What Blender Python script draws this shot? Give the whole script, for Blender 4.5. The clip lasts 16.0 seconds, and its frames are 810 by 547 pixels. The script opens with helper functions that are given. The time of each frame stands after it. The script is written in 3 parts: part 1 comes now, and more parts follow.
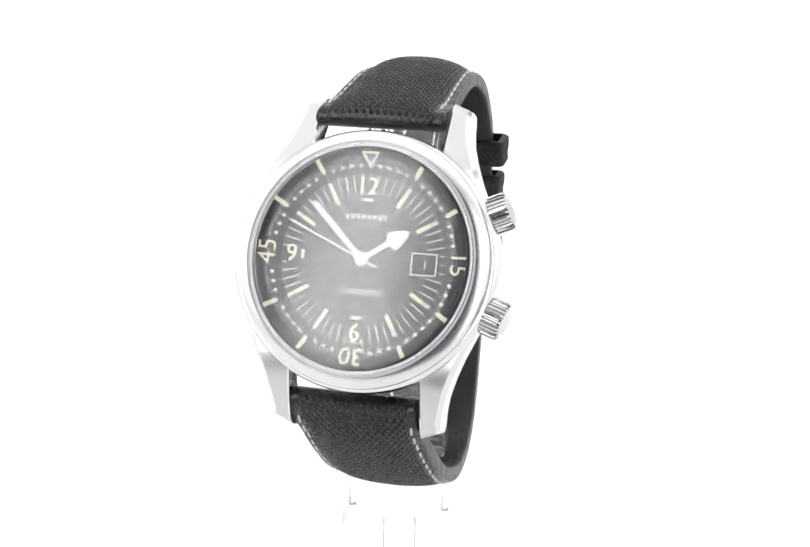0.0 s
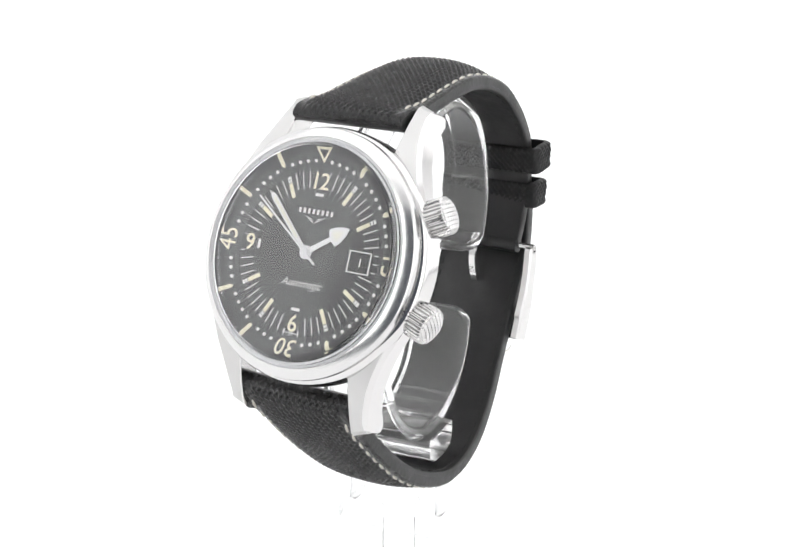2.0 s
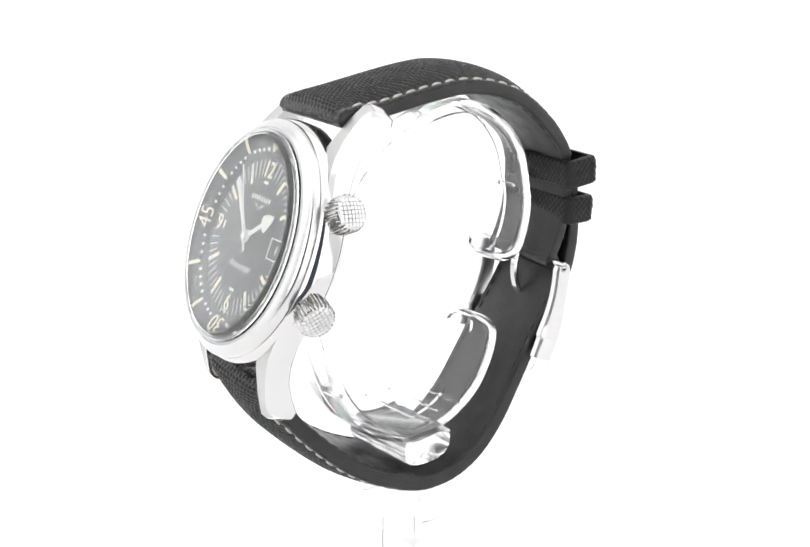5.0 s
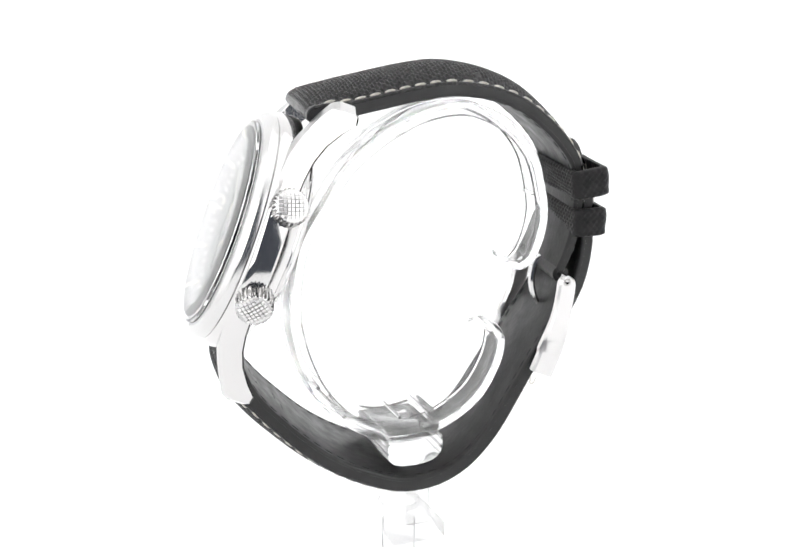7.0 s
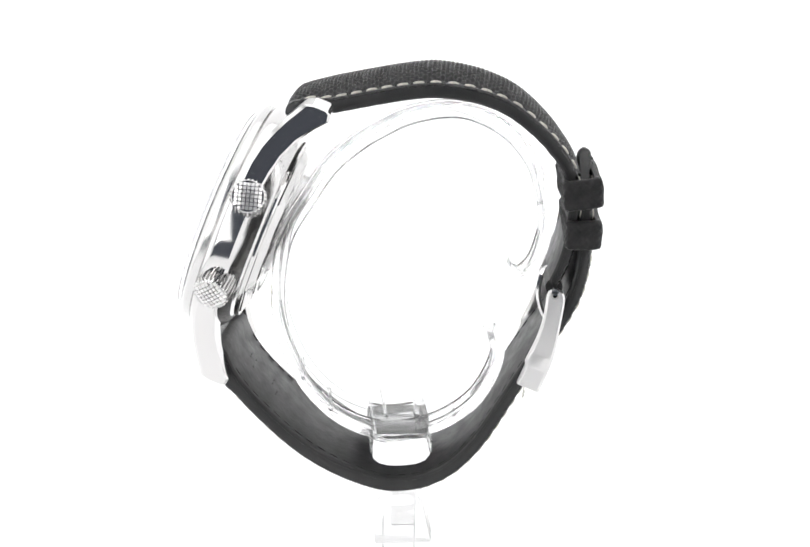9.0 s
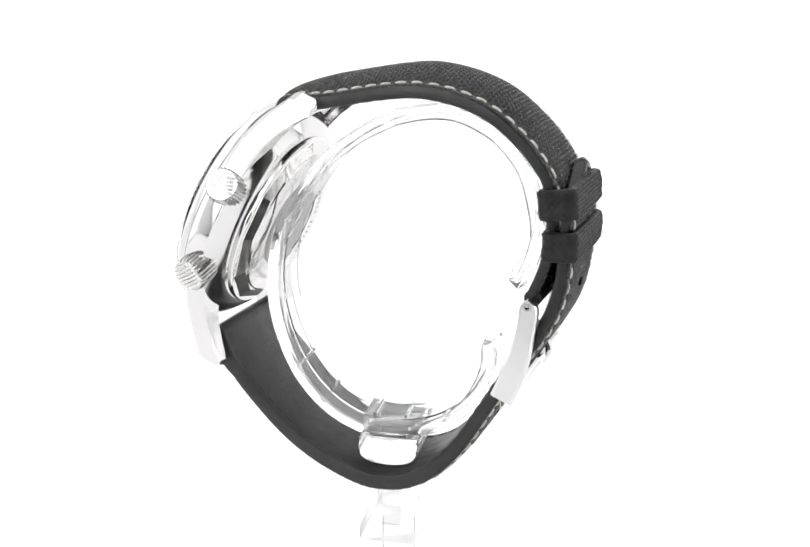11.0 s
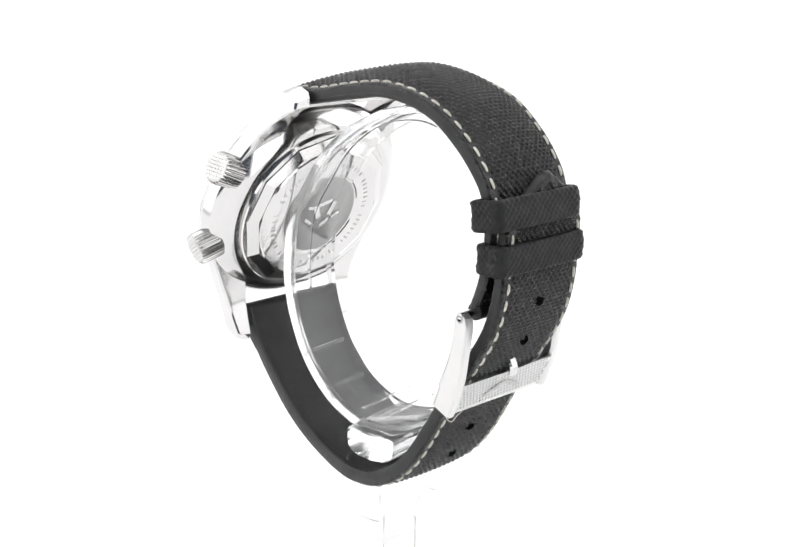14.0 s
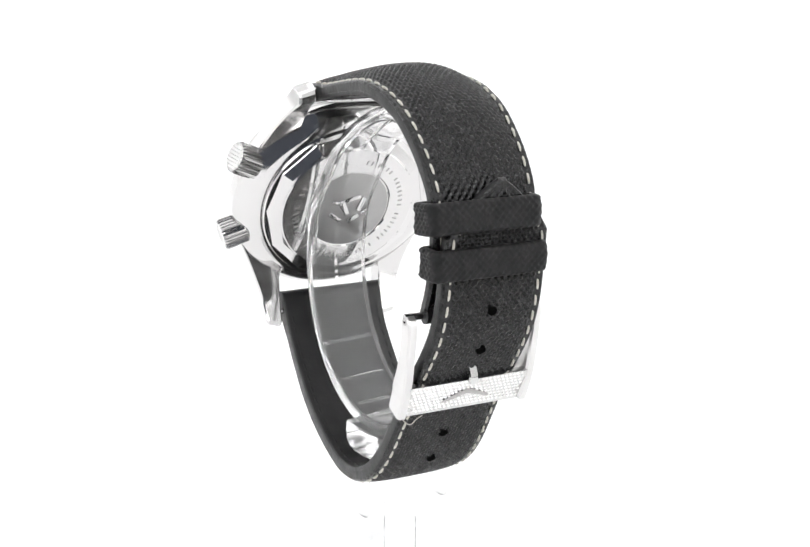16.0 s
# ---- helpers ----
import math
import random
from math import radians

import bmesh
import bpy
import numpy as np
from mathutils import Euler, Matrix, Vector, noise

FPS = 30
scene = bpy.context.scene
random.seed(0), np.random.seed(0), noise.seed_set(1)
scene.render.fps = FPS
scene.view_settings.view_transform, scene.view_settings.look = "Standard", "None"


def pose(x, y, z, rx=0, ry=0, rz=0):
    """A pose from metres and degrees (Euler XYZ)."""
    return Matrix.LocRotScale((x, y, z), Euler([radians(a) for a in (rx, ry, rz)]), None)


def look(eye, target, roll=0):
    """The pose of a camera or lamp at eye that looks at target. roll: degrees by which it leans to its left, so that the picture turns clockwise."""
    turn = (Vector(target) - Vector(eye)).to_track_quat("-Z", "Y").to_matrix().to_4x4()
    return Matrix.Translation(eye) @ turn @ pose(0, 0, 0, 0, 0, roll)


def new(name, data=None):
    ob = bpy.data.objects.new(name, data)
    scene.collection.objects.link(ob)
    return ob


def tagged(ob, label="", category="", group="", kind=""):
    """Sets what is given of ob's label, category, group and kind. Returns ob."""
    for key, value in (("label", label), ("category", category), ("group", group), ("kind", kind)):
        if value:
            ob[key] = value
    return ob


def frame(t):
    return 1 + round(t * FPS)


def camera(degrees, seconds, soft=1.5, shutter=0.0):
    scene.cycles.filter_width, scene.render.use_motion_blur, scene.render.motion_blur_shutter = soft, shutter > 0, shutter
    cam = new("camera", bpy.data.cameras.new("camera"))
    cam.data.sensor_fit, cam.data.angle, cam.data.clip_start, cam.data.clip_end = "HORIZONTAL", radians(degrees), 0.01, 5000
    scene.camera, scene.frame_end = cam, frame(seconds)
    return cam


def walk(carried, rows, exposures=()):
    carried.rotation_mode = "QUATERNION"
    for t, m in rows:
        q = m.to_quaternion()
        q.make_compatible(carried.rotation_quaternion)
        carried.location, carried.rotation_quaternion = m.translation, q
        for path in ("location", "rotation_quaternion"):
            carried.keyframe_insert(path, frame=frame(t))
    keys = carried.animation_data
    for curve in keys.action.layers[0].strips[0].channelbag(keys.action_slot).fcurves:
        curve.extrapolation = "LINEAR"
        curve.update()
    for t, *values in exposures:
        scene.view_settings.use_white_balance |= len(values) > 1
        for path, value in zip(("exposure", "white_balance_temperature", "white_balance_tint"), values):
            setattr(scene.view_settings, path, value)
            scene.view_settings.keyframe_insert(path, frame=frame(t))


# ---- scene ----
# A dive watch on a clear display stand that turns on a white light-box table.
# Lengths in the mesh code are drawing units a little under a millimetre (the case is 42 mm across); MM turns them into metres.
MM = 0.000955

# ---- camera ----
cam = camera(34.59, 16.0)
DIST, PITCH = 0.2283, radians(15.95)
EYE = (0.00022, -DIST * math.cos(PITCH), DIST * math.sin(PITCH))
walk(cam, [(0.0, look(EYE, (0.00022, 0, 0), 0.83)), (16.0, look(EYE, (0.00022, 0, 0), 0.83))])

# ---- light ----
world = bpy.data.worlds.new("studio_room")
scene.world = world
world.use_nodes = True
world.node_tree.nodes["Background"].inputs["Color"].default_value = (0.55, 0.6, 0.72, 1)
world.node_tree.nodes["Background"].inputs["Strength"].default_value = 0.16
scene.view_settings.exposure = 0.0
CEILING_POWER = 0.5
SIDE_POWER = 0.42
FRONT_POWER = 4.1
FRONT_RIGHT_POWER = 1.4
# even emission added to the table sweep, itself no lamp, to hold it white
BACKDROP_ADDED_GLOW = 0.14


# ---- materials ----
def material(name, color, rough=0.5, metal=0.0, **more):
    m = bpy.data.materials.new(name)
    m.use_nodes = True
    b = m.node_tree.nodes["Principled BSDF"]
    b.inputs["Base Color"].default_value = (*color, 1)
    b.inputs["Roughness"].default_value = rough
    b.inputs["Metallic"].default_value = metal
    for key, value in more.items():
        b.inputs[key.replace("_", " ")].default_value = value
    return m


def vary(m, scale, low, high, stretch=(1, 1, 1), target="Roughness", detail=3.0):
    """Noise in object space drives one input between low and high."""
    nt = m.node_tree
    b = nt.nodes["Principled BSDF"]
    co, mp = nt.nodes.new("ShaderNodeTexCoord"), nt.nodes.new("ShaderNodeMapping")
    mp.inputs["Scale"].default_value = stretch
    nz, rg = nt.nodes.new("ShaderNodeTexNoise"), nt.nodes.new("ShaderNodeMapRange")
    nz.inputs["Scale"].default_value, nz.inputs["Detail"].default_value = scale, detail
    rg.inputs["From Min"].default_value, rg.inputs["From Max"].default_value = 0.3, 0.7
    nt.links.new(co.outputs["Object"], mp.inputs["Vector"])
    nt.links.new(mp.outputs["Vector"], nz.inputs["Vector"])
    nt.links.new(nz.outputs["Fac"], rg.inputs["Value"])
    if target == "Base Color":
        mix = nt.nodes.new("ShaderNodeMix")
        mix.data_type = "RGBA"
        mix.inputs["A"].default_value, mix.inputs["B"].default_value = (*low, 1), (*high, 1)
        nt.links.new(rg.outputs["Result"], mix.inputs["Factor"])
        nt.links.new(mix.outputs["Result"], b.inputs["Base Color"])
    else:
        rg.inputs["To Min"].default_value, rg.inputs["To Max"].default_value = low, high
        nt.links.new(rg.outputs["Result"], b.inputs[target])
    return m


def bumpy(m, scale, strength, distance, stretch=(1, 1, 1), detail=4.0):
    nt = m.node_tree
    co, mp = nt.nodes.new("ShaderNodeTexCoord"), nt.nodes.new("ShaderNodeMapping")
    mp.inputs["Scale"].default_value = stretch
    nz, bp = nt.nodes.new("ShaderNodeTexNoise"), nt.nodes.new("ShaderNodeBump")
    nz.inputs["Scale"].default_value, nz.inputs["Detail"].default_value = scale, detail
    bp.inputs["Strength"].default_value, bp.inputs["Distance"].default_value = strength, distance
    nt.links.new(co.outputs["Object"], mp.inputs["Vector"])
    nt.links.new(mp.outputs["Vector"], nz.inputs["Vector"])
    nt.links.new(nz.outputs["Fac"], bp.inputs["Height"])
    nt.links.new(bp.outputs["Normal"], nt.nodes["Principled BSDF"].inputs["Normal"])
    return m


POLISHED = vary(material("polished_steel", (0.60, 0.595, 0.59), 0.08, 1.0), 300, 0.05, 0.11)
BRUSHED = vary(material("brushed_steel", (0.64, 0.63, 0.625), 0.1, 1.0), 1500, 0.08, 0.12, (1, 0.05, 1))
LUG_TOP = vary(material("lined_satin_steel", (0.5, 0.495, 0.49), 0.3, 1.0), 90, 0.27, 0.32)
BEZEL_STEEL = vary(material("bezel_steel", (0.62, 0.615, 0.61), 0.22, 1.0), 90, 0.2, 0.25)
KNURLED = vary(material("crown_steel", (0.50, 0.495, 0.49), 0.18, 1.0), 600, 0.13, 0.24)
HATCHED = vary(material("hatched_steel", (0.74, 0.73, 0.725), 0.32, 1.0), 600, 0.26, 0.38)
FABRIC = bumpy(vary(vary(material("black_woven_fabric", (0.02, 0.02, 0.021), 0.45, 0.0, Specular_IOR_Level=0.38), 500, (0.003, 0.003, 0.0035), (0.009, 0.0085, 0.0085), target="Base Color"),
                    900, 0.2, 0.32), 2500, 0.15, 0.00008)
LEATHER = bumpy(vary(vary(material("black_leather", (0.018, 0.017, 0.017), 0.5, 0.0, Specular_IOR_Level=0.42), 250, (0.008, 0.008, 0.008), (0.016, 0.0155, 0.0155), target="Base Color"),
                     400, 0.33, 0.5), 1400, 0.35, 0.00015)
KEEPER_FABRIC = bumpy(vary(vary(material("black_keeper_fabric", (0.012, 0.012, 0.012), 0.6, 0.0, Specular_IOR_Level=0.24), 500, (0.006, 0.006, 0.0065), (0.016, 0.0155, 0.0155), target="Base Color"),
                           900, 0.42, 0.62), 1500, 0.7, 0.0002)
THREAD = vary(material("cream_thread", (0.55, 0.53, 0.48), 0.8), 900, (0.42, 0.40, 0.36), (0.62, 0.60, 0.54), target="Base Color")
DARK_THREAD = material("black_thread", (0.006, 0.006, 0.006), 0.6)
DIAL_BLACK = material("matte_black_dial", (0.010, 0.010, 0.012), 0.42)
RING_BLACK = material("black_flange", (0.009, 0.009, 0.012), 0.35)
LUME = vary(material("aged_cream_lume", (0.83, 0.79, 0.61), 0.6), 900, (0.79, 0.75, 0.56), (0.86, 0.82, 0.66), target="Base Color")
PRINT = material("white_dial_print", (0.78, 0.78, 0.76), 0.6)
HAND_WHITE = material("white_lacquer_hand", (0.82, 0.82, 0.82), 0.25)
HAND_LUME = material("pale_hand_lume", (0.76, 0.75, 0.66), 0.6)
HOLE_DARK = material("dark_hole", (0.002, 0.002, 0.002), 1.0, Specular_IOR_Level=0.0)
ENGRAVED = vary(material("etched_steel_grey", (0.46, 0.45, 0.44), 0.45, 1.0), 700, 0.34, 0.5)
MEDAL = vary(material("medallion_grey_steel", (0.36, 0.355, 0.35), 0.4, 1.0), 900, 0.32, 0.46)
SATIN = vary(material("satin_steel", (0.66, 0.65, 0.645), 0.3, 1.0), 90, 0.27, 0.34)
WHITE = bumpy(vary(material("white_light_box_fabric", (0.86, 0.86, 0.86), 0.9), 6, (0.84, 0.84, 0.84), (0.88, 0.88, 0.88), target="Base Color"), 900, 0.05, 0.0002)
CRYSTAL = material("sapphire_crystal", (1, 1, 1), 0.0, Transmission_Weight=1.0, IOR=1.5)
ACRYLIC = vary(material("clear_acrylic", (0.98, 0.98, 0.98), 0.03, Transmission_Weight=0.95, IOR=1.18), 300, 0.0, 0.05)


def clear_film(name, tint=0.975, gloss=1.075):
    """Thin clear plastic: see-through with a Fresnel gloss."""
    m = bpy.data.materials.new(name)
    m.use_nodes = True
    nt = m.node_tree
    nt.nodes.remove(nt.nodes["Principled BSDF"])
    tr, gl, fr, mx = (nt.nodes.new("ShaderNode" + k) for k in ("BsdfTransparent", "BsdfGlossy", "Fresnel", "MixShader"))
    tr.inputs["Color"].default_value = (tint, tint, tint, 1)
    gl.inputs["Roughness"].default_value = 0.25
    gl.inputs["Color"].default_value = (0.9, 0.9, 0.9, 1)
    fr.inputs["IOR"].default_value = gloss
    nt.links.new(fr.outputs["Fac"], mx.inputs["Fac"])
    nt.links.new(tr.outputs["BSDF"], mx.inputs[1])
    nt.links.new(gl.outputs["BSDF"], mx.inputs[2])
    nt.links.new(mx.outputs["Shader"], nt.nodes["Material Output"].inputs["Surface"])
    return m


CLEAR = clear_film("clear_plastic", 0.945)
CLIP = clear_film("clip_plastic", 0.97, 1.09)
BLOCK = vary(material("moulded_acrylic", (0.98, 0.98, 0.98), 0.04, Transmission_Weight=0.95, IOR=1.45), 300, 0.01, 0.06)


def glowing(name, strength, color=(1, 1, 1)):
    m = material(name, color, 0.6)
    b = m.node_tree.nodes["Principled BSDF"]
    b.inputs["Emission Color"].default_value = (*color, 1)
    b.inputs["Emission Strength"].default_value = strength
    return m


# ---- mesh helpers ----
def link(name, bm, mat, parent=None, label="", smooth=True, angle=35.0):
    """One mesh object from a bmesh in millimetres."""
    bmesh.ops.recalc_face_normals(bm, faces=bm.faces[:])
    for e in bm.edges:
        e.smooth = len(e.link_faces) == 2 and e.calc_face_angle(0.0) < radians(angle)
    for f in bm.faces:
        f.smooth = smooth
    bm.transform(Matrix.Scale(MM, 4))
    me = bpy.data.meshes.new(name)
    bm.to_mesh(me)
    bm.free()
    for m in (mat if isinstance(mat, (list, tuple)) else [mat]):
        me.materials.append(m)
    ob = new(name, me)
    ob.parent = parent
    if label:
        tagged(ob, label)
    return ob


part = link


def again(ob, m, parent=None):
    """Another piece on the same mesh."""
    o = new(ob.name.split(".")[0], ob.data)
    o.parent = parent or ob.parent
    o.matrix_basis = m
    return o


def mmpose(x, y, z, rx=0, ry=0, rz=0):
    return pose(x * MM, y * MM, z * MM, rx, ry, rz)


def revolve(bm, profile, steps=96, closed=False):
    """Turns (r, z) pairs round the z axis."""
    rings = []
    for r, z in profile:
        rings.append([bm.verts.new((r * math.sin(2 * math.pi * k / steps), r * math.cos(2 * math.pi * k / steps), z)) for k in range(steps)] if r > 1e-6
                     else [bm.verts.new((0, 0, z))])
    pairs = list(zip(rings, rings[1:])) + ([(rings[-1], rings[0])] if closed else [])
    for a, b in pairs:
        for k in range(steps):
            j = (k + 1) % steps
            if len(a) == 1 and len(b) == 1:
                continue
            if len(a) == 1:
                bm.faces.new((a[0], b[k], b[j]))
            elif len(b) == 1:
                bm.faces.new((a[k], a[j], b[0]))
            else:
                bm.faces.new((a[k], a[j], b[j], b[k]))
    return bm


def box(bm, x0, x1, y0, y1, z0, z1, bevel=0.0, m=None):
    got = bmesh.ops.create_cube(bm, size=1.0, matrix=Matrix.LocRotScale(((x0 + x1) / 2, (y0 + y1) / 2, (z0 + z1) / 2), None, (x1 - x0, y1 - y0, z1 - z0)))
    vs = got["verts"]
    if bevel:
        es = list({e for v in vs for e in v.link_edges})
        out = bmesh.ops.bevel(bm, geom=es, offset=bevel, segments=2, affect="EDGES", profile=0.6)
        vs = out["verts"]
    if m is not None:
        bmesh.ops.transform(bm, matrix=m, verts=list({v for v in vs}))
    return bm


def prism(bm, outline, z0, z1):
    """A flat shape in x and y with thickness."""
    low, high = [bm.verts.new((x, y, z0)) for x, y in outline], [bm.verts.new((x, y, z1)) for x, y in outline]
    bm.faces.new(low[::-1]), bm.faces.new(high)
    for k in range(len(outline)):
        j = (k + 1) % len(outline)
        bm.faces.new((low[k], low[j], high[j], high[k]))
    return bm


def loft(bm, rings, caps=True):
    vr = [[bm.verts.new(p) for p in ring] for ring in rings]
    n = len(rings[0])
    for a, b in zip(vr, vr[1:]):
        for k in range(n):
            j = (k + 1) % n
            bm.faces.new((a[k], a[j], b[j], b[k]))
    if caps:
        bm.faces.new(vr[0][::-1]), bm.faces.new(vr[-1])
    return vr


def rod(bm, path, radius, sides=10):
    """A round wire along points."""
    rings = []
    for i, p in enumerate(path):
        t = (Vector(path[min(i + 1, len(path) - 1)]) - Vector(path[max(i - 1, 0)])).normalized()
        a = t.orthogonal().normalized() if i == 0 else (rings_a - t * rings_a.dot(t)).normalized()
        rings_a = a
        b = t.cross(a)
        rings.append([Vector(p) + radius * (a * math.cos(2 * math.pi * k / sides) + b * math.sin(2 * math.pi * k / sides)) for k in range(sides)])
    loft(bm, rings)
    return bm


def spline(points, step):
    """Even samples of a Catmull-Rom curve: arrays of place, tangent and arc length."""
    p = np.array(points, float)
    p = np.vstack([2 * p[0] - p[1], p, 2 * p[-1] - p[-2]])
    out = []
    for i in range(1, len(p) - 2):
        a, b, c, d = p[i - 1:i + 3]
        for u in np.linspace(0, 1, 40, endpoint=False):
            out.append(0.5 * (2 * b + (c - a) * u + (2 * a - 5 * b + 4 * c - d) * u * u + (3 * b - a - 3 * c + d) * u ** 3))
    out.append(p[-2])
    out = np.array(out)
    arc = np.concatenate([[0], np.cumsum(np.linalg.norm(np.diff(out, axis=0), axis=1))])
    s = np.linspace(0, arc[-1], max(int(arc[-1] / step), 2) + 1)
    at = np.stack([np.interp(s, arc, out[:, k]) for k in range(out.shape[1])], 1)
    tan = np.gradient(at, axis=0)
    tan /= np.linalg.norm(tan, axis=1)[:, None]
    return at, tan, s


def text_mesh(body, size, fat=0.0, deep=0.0, shear=0.0, spacing=1.0):
    """Letters as a mesh, centred, in metres from millimetres."""
    cu = bpy.data.curves.new("writing", "FONT")
    cu.body, cu.size, cu.offset, cu.extrude, cu.shear = body, size, fat, deep, shear
    cu.space_character = spacing
    cu.align_x, cu.align_y = "CENTER", "CENTER"
    cu.resolution_u = 4
    ob = bpy.data.objects.new("writing", cu)
    scene.collection.objects.link(ob)
    me = bpy.data.meshes.new_from_object(ob.evaluated_get(bpy.context.evaluated_depsgraph_get()))
    bpy.data.objects.remove(ob)
    xs = [v.co for v in me.vertices]
    cx = (min(v.x for v in xs) + max(v.x for v in xs)) / 2
    cy = (min(v.y for v in xs) + max(v.y for v in xs)) / 2
    for v in me.vertices:
        v.co.x -= cx
        v.co.y -= cy
        v.co *= MM
    return me


# ---- the light box ----
FLOOR_Z = -78.0


def light_box():
    bm = bmesh.new()
    profile = [(-240, FLOOR_Z), (150, FLOOR_Z)]
    for k in range(1, 13):
        a = radians(90 * k / 12)
        profile.append((150 + 150 * math.sin(a), FLOOR_Z + 150 - 150 * math.cos(a)))
    profile.append((300, 420))
    for a, b in zip(profile, profile[1:]):
        bm.faces.new([bm.verts.new(p) for p in ((-420, *a), (420, *a), (420, *b), (-420, *b))])
    bmesh.ops.remove_doubles(bm, verts=bm.verts[:], dist=0.01)
    # part of the sweep's brightness is put in as emission; no lamp stands behind
    lifted_white = WHITE.copy()
    b = lifted_white.node_tree.nodes["Principled BSDF"]
    b.inputs["Emission Color"].default_value, b.inputs["Emission Strength"].default_value = (1, 1, 1, 1), BACKDROP_ADDED_GLOW
    tagged(link("backdrop", bm, lifted_white), "seamless backlit white table sweep of a photo light box", "backdrop", kind="structure")
    for name, x in (("wall_left", -420), ("wall_right", 420)):
        bm = bmesh.new()
        box(bm, x - 4, x + 4, -345, 300, FLOOR_Z, 420)
        tagged(link(name, bm, WHITE), "white fabric side wall of the light box", "wall", kind="structure")
    bm = bmesh.new()
    box(bm, -424, 424, -345, 300, 420, 428)
    tagged(link("ceiling", bm, WHITE), "white fabric top of the light box", "ceiling", kind="structure")


def light_panel(name, w, h, m, power, label, soft=False):
    """A flat LED panel: housing and glowing diffuser."""
    ob = new(name)
    ob.matrix_basis = m
    tagged(ob, label, "light panel", "light panels round the watch")
    bm = bmesh.new()
    box(bm, -w / 2 - 6, w / 2 + 6, -h / 2 - 6, h / 2 + 6, 1, 14, 2)
    part("housing", bm, WHITE, ob)
    bm = bmesh.new()
    box(bm, -w / 2, w / 2, -h / 2, h / 2, -2, 2, 0.5)
    mat = glowing(name + "_light", power)
    if soft:
        nt = mat.node_tree
        co, sep, mag, fall = (nt.nodes.new("ShaderNode" + k) for k in ("TexCoord", "SeparateXYZ", "Math", "MapRange"))
        mag.operation, fall.interpolation_type = "ABSOLUTE", "SMOOTHSTEP"
        for key, value in (("From Min", w * MM * 0.1), ("From Max", w * MM * 0.42), ("To Min", power), ("To Max", power * 0.2)):
            fall.inputs[key].default_value = value
        nt.links.new(co.outputs["Object"], sep.inputs["Vector"])
        nt.links.new(sep.outputs["X"], mag.inputs[0])
        nt.links.new(mag.outputs["Value"], fall.inputs["Value"])
        nt.links.new(fall.outputs["Result"], nt.nodes["Principled BSDF"].inputs["Emission Strength"])
    part("diffuser", bm, mat, ob, "glowing white diffuser")


light_box()
light_panel("ceiling_light_panel", 800, 500, mmpose(0, 30, 404), CEILING_POWER, "large white LED panel under the top of the light box")
for side in (-1, 1):
    light_panel("side_light_panel", 480, 440, mmpose(side * 402, 30, 160) @ pose(0, 0, 0, 90, 0, 90 * side), SIDE_POWER, "white LED panel along a side wall of the light box")
# two upright soft lamps before the open box, brightest along their middle
for azimuth, wide, tall, z, power in ((-34.0, 270, 560, 0.255, FRONT_POWER), (37.5, 250, 1450, 0.35, FRONT_RIGHT_POWER)):
    light_panel("soft_light_panel", wide, tall, Matrix.Translation((0.479 * math.sin(radians(azimuth)), -0.479 * math.cos(radians(azimuth)), z)) @ pose(0, 0, 0, 0, 0, azimuth) @ pose(0, 0, 0, 90, 0, 0), power,
                "upright white LED panel before the light box", soft=azimuth < 0)

# ---- the watch ----
watch = tagged(new("wrist_watch"), "steel dive watch with black dial, black woven strap, on clear stand", "watch")
TILT = 21.43
CASE = mmpose(0.16, -31.3, 11.0, 0, 0, -2.9) @ pose(0, 0, 0, 0.3, 0, 0) @ Matrix(((1, 0, 0, 0), (0, math.sin(radians(TILT)), -math.cos(radians(TILT)), 0), (0, math.cos(radians(TILT)), math.sin(radians(TILT)), 0), (0, 0, 0, 1))) @ pose(0, 0, 0, 0, 0, 0.5)
# the bezel, crystal, dial and hands stand a little proud of the case
FRONT = CASE @ mmpose(0.3, 0, 0.9)
SKEW = mmpose(-0.25, -32.3, 0.5, 0, 0, -1.7) @ mmpose(0, 32.4, 0)


def on_case(ob, m=CASE):
    ob.matrix_basis = m
    return ob


